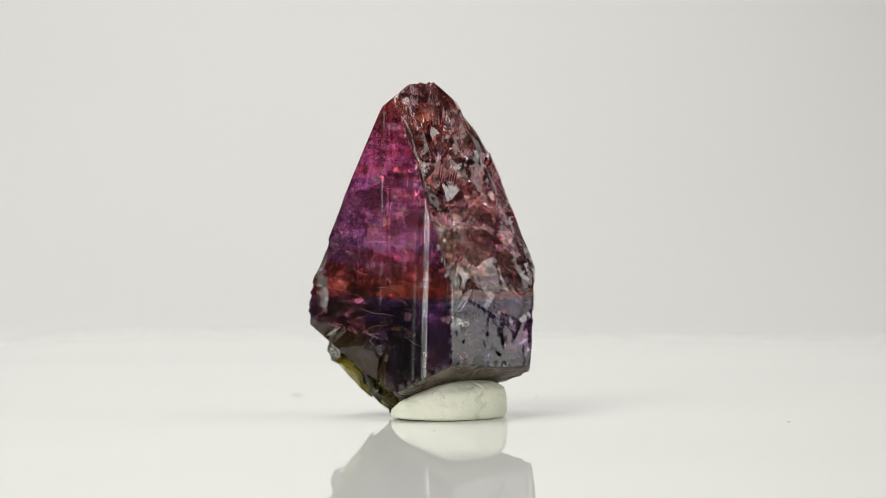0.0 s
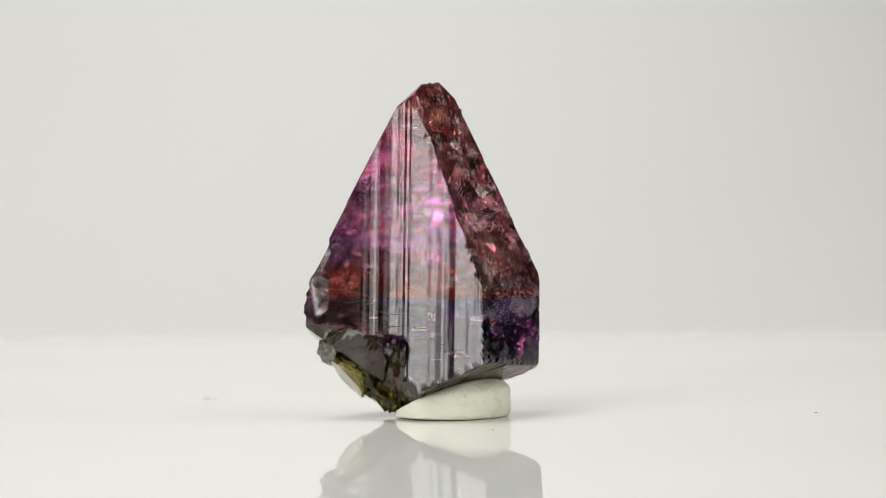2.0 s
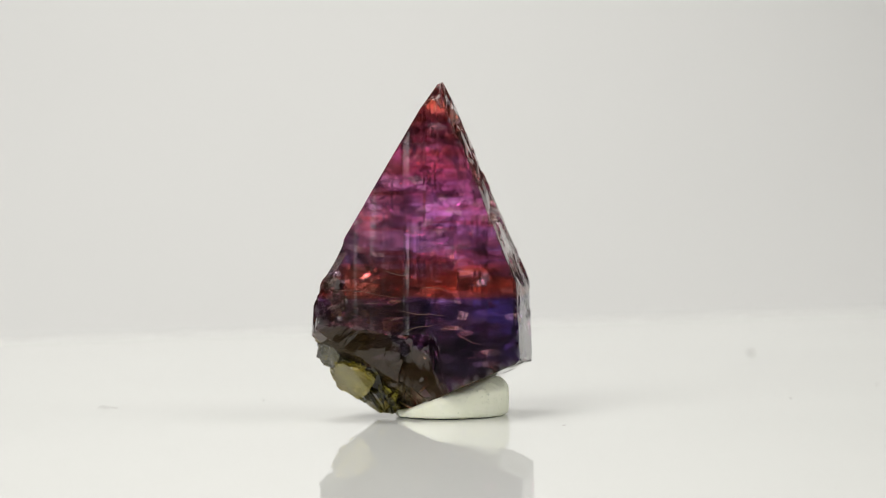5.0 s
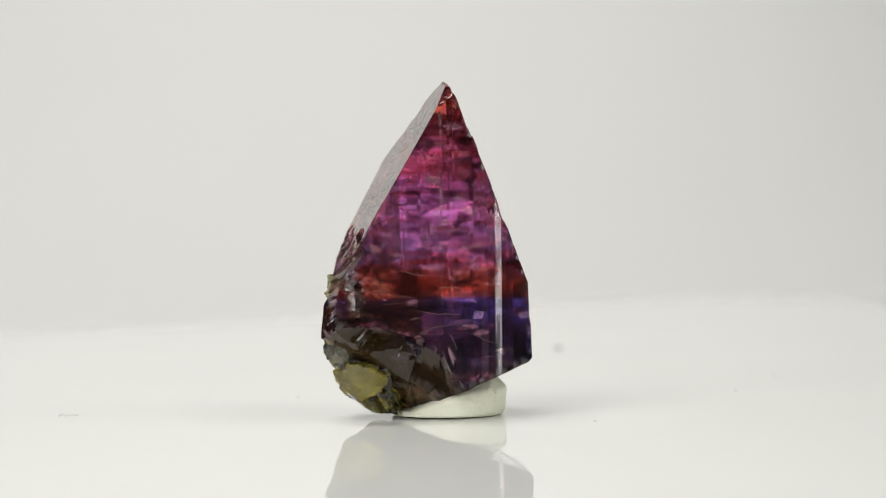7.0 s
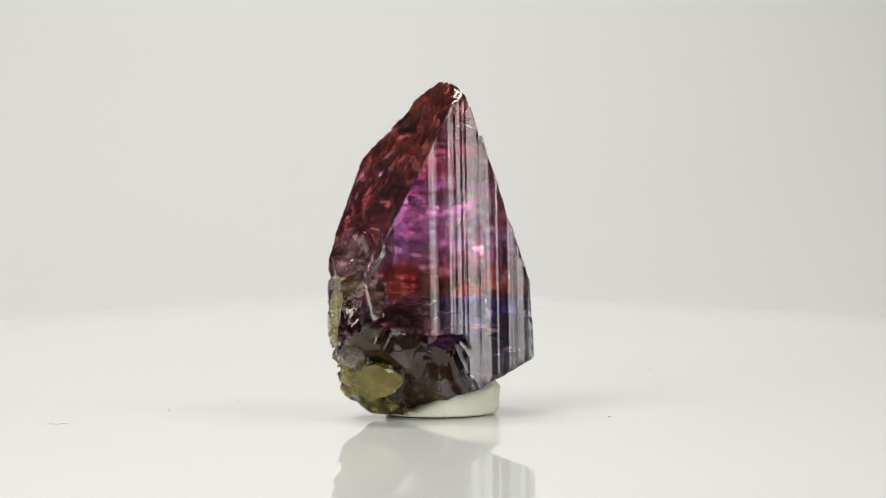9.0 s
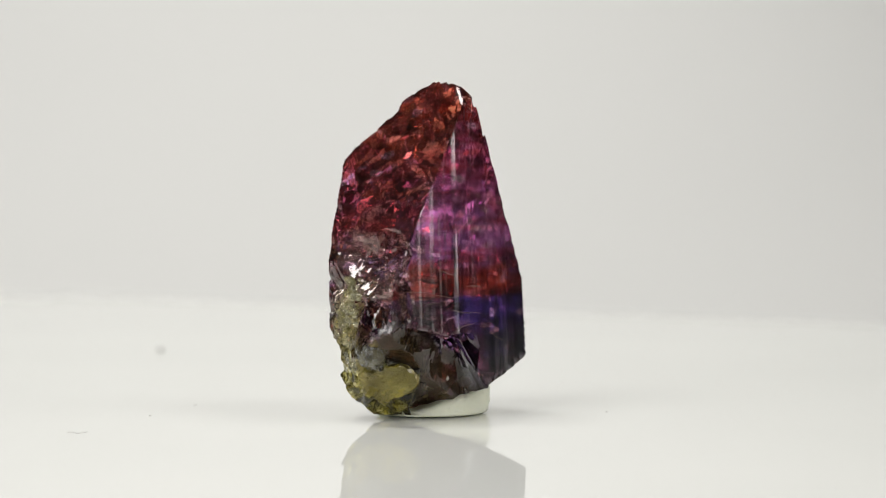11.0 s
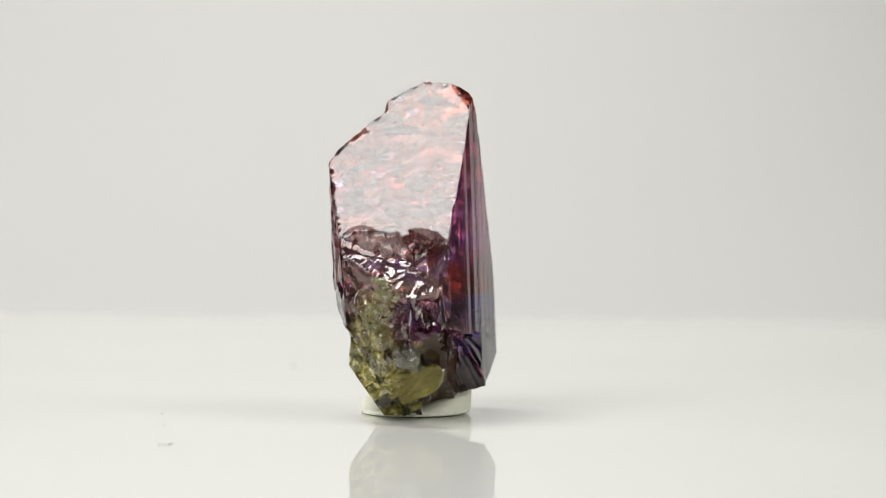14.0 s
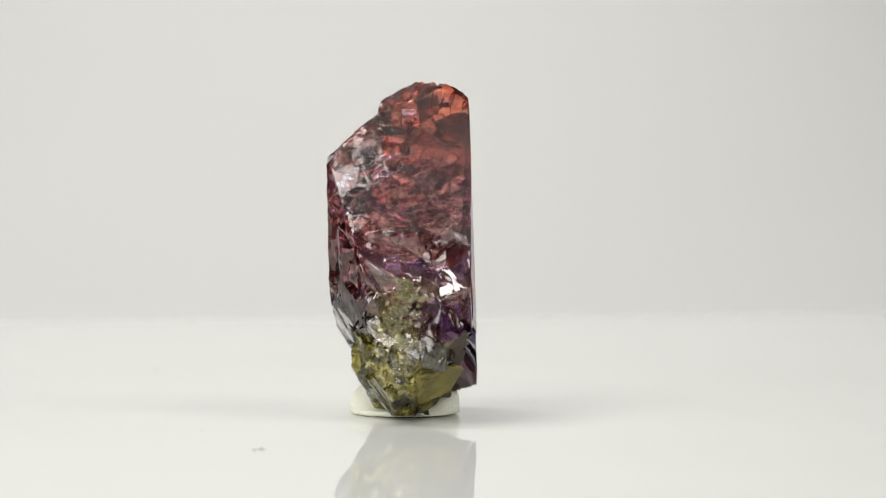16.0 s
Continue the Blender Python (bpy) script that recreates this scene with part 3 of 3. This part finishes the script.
def rock(name, centre, radii, turn, seed, material, level=5, facets=16, wear=0.4, limits=()):
    """A chunky mineral grain with broken faces."""
    rng = np.random.default_rng(seed)
    n = rng.normal(0, 1, (facets, 3))
    n /= np.linalg.norm(n, axis=1)[:, None]
    planes = np.concatenate([n, rng.uniform(0.72, 1.0, (facets, 1))], 1)
    planes = np.concatenate([planes, np.array([[1, 0, 0, 1], [-1, 0, 0, 1], [0, 1, 0, 1], [0, -1, 0, 1], [0, 0, 1, 1], [0, 0, -1, 1.0]])])
    dirs, tris = ball(level)
    p, _ = cut(dirs, np.zeros(3), planes)
    p = p * np.array(radii)
    m = np.array(Euler([radians(t) for t in turn]).to_matrix())
    p = p @ m.T
    out = p / np.linalg.norm(p, axis=1)[:, None]
    size = min(radii)
    p = p + out * (chips(p, size * 0.45, seed) * wear + chips(p, size * 0.2, seed + 9) * wear)[:, None]
    p = p + np.array(centre)
    for x, y, z, d in limits:
        p = p - np.maximum(p @ np.array((x, y, z)) - d, 0)[:, None] * np.array((x, y, z))
    p[:, 2] = np.maximum(p[:, 2], 1.5)
    return mesh_of(name, p * U, tris, material)


FOOT_FACES = [
    plane(180, 0, 137), plane(214, 0, 138), plane(150, 0, 124), plane(133, 0, 112), plane(248, -43, 29), plane(290, -30, 21),
    plane(112, -12, 94.5), plane(180, -43, 65), plane(214, -56, 29), plane(133, -35, 42), plane(20, 0, 46), plane(70, 0, 60),
    plane(0, 90, 212), plane(300, 55, 112), plane(294, 0.8, 93), plane(210.3, 2.1, 178), plane(330, -20, 60), plane(190, 38, 205), plane(120, 40, 195), plane(351.5, 0, -20),
]


def foot_matrix():
    """The mixed mineral grown round the foot of the crystal."""
    planes = np.array(FOOT_FACES)
    dirs, tris = ball(6)
    centre = np.array((-58.0, -18.0, 80.0))
    p, _ = cut(dirs, centre, planes)
    shift = np.clip(chips(p, 48, 21) * 0.35 + chips(p, 24, 22, 0.5) * 0.5 + chips(p, 9, 23) * 0.1, -14, 4)
    p, _ = cut(dirs, centre, planes, shift[:, None])
    p[:, 2] = np.maximum(p[:, 2], 1.5)
    return mesh_of("foot_matrix", p * U, tris, FOOT_STONE, True)


def fractures(count=950):
    """Small healed cracks inside the crystal, most of them lying flat or along its length."""
    rng = np.random.default_rng(77)
    planes = np.array(CRYSTAL)
    margin = np.array([22.0 if i in (2, 4, 5, 8, 9, 10, 12, 13, 14, 16, 17) else 5.0 for i in range(len(planes))])
    verts, faces = [], []
    while len(faces) < count:
        c = rng.uniform((-170, -170, 60), (220, 220, 560))
        size = rng.uniform(6, 40) * (0.5 + 0.5 * rng.random()) if len(faces) < 400 else rng.uniform(2, 7)
        if (planes[:, :3] @ c > planes[:, 3] - size - margin).any():
            continue
        if c[2] < 172 + size and planes[0, :3] @ c > planes[0, 3] - size - 50:
            continue
        if c[2] < 350 and planes[1, :3] @ c > planes[1, 3] - size - 66:
            continue
        n = Vector(rng.normal(0, (0.35, 0.35, 1.0) if rng.random() < 0.6 else (1.0, 1.0, 0.2)))
        q = n.to_track_quat("Z", "Y")
        k = int(rng.integers(5, 9))
        rim = [Vector((math.cos(t) * size * rng.uniform(0.5, 1.2), math.sin(t) * size * 0.6 * rng.uniform(0.5, 1.2), rng.normal(0, size * 0.06)))
               for t in np.sort(rng.uniform(0, 2 * math.pi, k))]
        faces.append(tuple(range(len(verts), len(verts) + k)))
        verts += [(Vector(c) + q @ r) * U for r in rim]
    return mesh_of("internal_fractures", verts, faces, FILM)


def granular_crust(count=330):
    """Small pale grains in a band that winds up from the foot along the broken corner."""
    rng = np.random.default_rng(9)
    verts, faces = [], []
    dirs, tris = ball(2)
    body = np.concatenate([np.array(CRYSTAL), np.array(CRYSTAL)[6:8]])
    for _ in range(count):
        z = rng.uniform(40, 245)
        spread = 5 + 0.05 * (245 - z)
        a = radians(186 + 9 * math.sin(z * 0.035) + rng.normal(0, spread))
        centre = np.array((-40.0, -20.0, z))
        base = cut(np.array([(math.cos(a), math.sin(a), 0.0)]), centre, body, np.full((1, len(body)), -2.5))[0][0]
        if z < 130:
            hull = cut(np.array([(math.cos(a), math.sin(a), 0.0)]), centre, np.array(FOOT_FACES))[0][0]
            base = min((base, hull), key=lambda q: np.linalg.norm(q - centre))
        size = rng.uniform(1.8, 6.0)
        lumps = dirs * (1 + rng.normal(0, 0.22, (len(dirs), 1))) * rng.uniform(0.6, 1.2, 3) * size
        faces += [tuple(t + len(verts)) for t in tris]
        verts += [tuple(q) for q in (lumps + base) * U]
    return mesh_of("granular_crust", verts, faces, CRUST)


def on_face(bearing, height):
    """The point of the crystal's skin in that bearing, at that height over the sheet."""
    a = radians(bearing)
    centre = np.array((15.0, 5.0, height))
    return cut(np.array([(math.cos(a), math.sin(a), 0.0)]), centre, np.array(CRYSTAL))[0][0]


def crack(s0, z0, s1, z1, seed):
    """A hair-thin surface crack on the striated face."""
    rng = np.random.default_rng(seed)
    a, steps, sides = radians(294.0), 14, 5
    verts, faces = [], []
    for i in range(steps + 1):
        u = i / steps
        s, z = s0 + (s1 - s0) * u, z0 + (z1 - z0) * u + 2.2 * math.sin(u * 5 + seed) + rng.normal(0, 0.5)
        d = 115.1 - float(bow(s)) - z * math.sin(radians(1.9))
        r = 0.5 * math.sin(math.pi * min(max(u, 0.04), 0.96)) + 0.15
        for k in range(sides):
            b = 2 * math.pi * k / sides
            e = d + r * math.cos(b)
            verts.append((math.cos(a) * e - math.sin(a) * s, math.sin(a) * e + math.cos(a) * s, z + r * math.sin(b)))
    for i in range(steps):
        for k in range(sides):
            faces.append((i * sides + k, i * sides + (k + 1) % sides, (i + 1) * sides + (k + 1) % sides, (i + 1) * sides + k))
    return mesh_of("surface_crack", np.array(verts) * U, faces, CRACK)


CRACKS = [(-134, 224, -20, 214), (-61, 259, -10, 252), (73, 149, 124, 128), (-30, 192, 60, 178), (-100, 205, -40, 199), (10, 232, 70, 223), (-20, 150, 40, 168)]
GARNETS = [(66, 531, 8), (58, 490, 9), (64, 415, 8), (48, 452, 6), (40, 360, 5), (70, 330, 6)]


def specimen():
    root = tagged(new("mineral_specimen"), "rough red, violet and indigo gem crystal propped upright on putty", "crystal")
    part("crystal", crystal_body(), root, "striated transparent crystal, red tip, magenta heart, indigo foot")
    tagged(part("internal_fractures", fractures(), root, "small glinting healed cracks inside the crystal"), kind="stuff")
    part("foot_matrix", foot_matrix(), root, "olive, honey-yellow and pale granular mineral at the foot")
    part("yellow_grain", rock("yellow_grain", (-82, -80, 60), (50, 34, 32), (0, -14, -35), 12, YELLOW, 5, 9, 0.42,
                              [plane(248, -43, 40), plane(214, -56, 40), plane(180, -43, 72), plane(290, -30, 34)]), root, "honey-yellow translucent grain")
    part("glassy_grain", rock("glassy_grain", (-122, -84, 116), (30, 30, 26), (10, 20, 30), 18, CLEAR, 5, 14, 0.3), root, "clear grey glassy grain")
    part("glassy_grain", rock("glassy_grain", (-9, -72, 120), (30, 16, 22), (0, 10, 24), 19, SMOKY, 5, 12, 0.25), root, "smoky violet glassy grain")
    tagged(part("granular_crust", granular_crust(), root, "pale granular crust in a vein at the foot"), kind="stuff")
    part("dark_inclusion", rock("dark_inclusion", (88, 52, 440), (9, 9, 11), (0, 0, 0), 16, BLACK, 4, 10), root, "black garnet grain")
    for i, (bearing, z, r) in enumerate(GARNETS):
        part("dark_inclusion", rock("dark_inclusion", on_face(bearing, z) * (0.89, 0.89, 1), (r, r * 0.8, r * 1.3), (20 * i, 10, 40 * i), 41 + i, BLACK, 4, 10), root, "black garnet grain")
    for i, ends in enumerate(CRACKS):
        part("surface_crack", crack(*ends, i), root, "hair-thin surface crack")
    return root


SPECIMEN = specimen()


# ---- dust on the sheet ----
def speck(x, y, w, h, seed, high=1.6):
    ob = new("dust_speck", rock("dust_speck", (0, 0, high * 0.75), (w, h, high), (0, 0, 20), seed, DUST, 3, 8))
    return tagged(ob, "tiny grey dust speck lying on the white sheet", "dust", "dust on the sheet"), on_sheet(x, y)


def hair():
    cu = bpy.data.curves.new("dust_hair", "CURVE")
    cu.dimensions, cu.bevel_depth, cu.bevel_resolution = "3D", 0.35 * U, 2
    sp = cu.splines.new("POLY")
    sp.points.add(24)
    for i, q in enumerate(sp.points):
        u = i / 24
        q.co = ((u - 0.5) * 38 * U, math.sin(u * 9) * 9 * U, (0.8 + 2.2 * abs(math.sin(u * 7))) * U, 1)
    cu.materials.append(DUST)
    return tagged(new("dust_hair", cu), "thin curly grey lint hair on the white sheet", "lint"), on_sheet(-633, 10)


MOTES = [speck(82, 1430, 5, 5, 31, 4), speck(583, 796, 2, 4.5, 32), speck(533, 471, 3, 1.5, 33), speck(333, -98, 2.8, 1.2, 34),
         speck(-419, 217, 2.5, 1.2, 35), speck(-276, 355, 2.5, 1.2, 36), hair()]


# ---- everything on the turntable turns with it ----
def spin(thing, place):
    walk(thing, [(t, pose(0, 0, 0, 0, 0, SPIN * (t - 8)) @ place) for t in range(0, 17)])


def motions():
    spin(SHEET, SHEET_POSE)
    spin(TURNTABLE, Matrix.Identity(4))
    spin(PUTTY_BLOB, on_sheet(55, 42))
    spin(SPECIMEN, Matrix.Translation((0, 0, 5 * U)))
    for thing, place in MOTES:
        spin(thing, place)


motions()
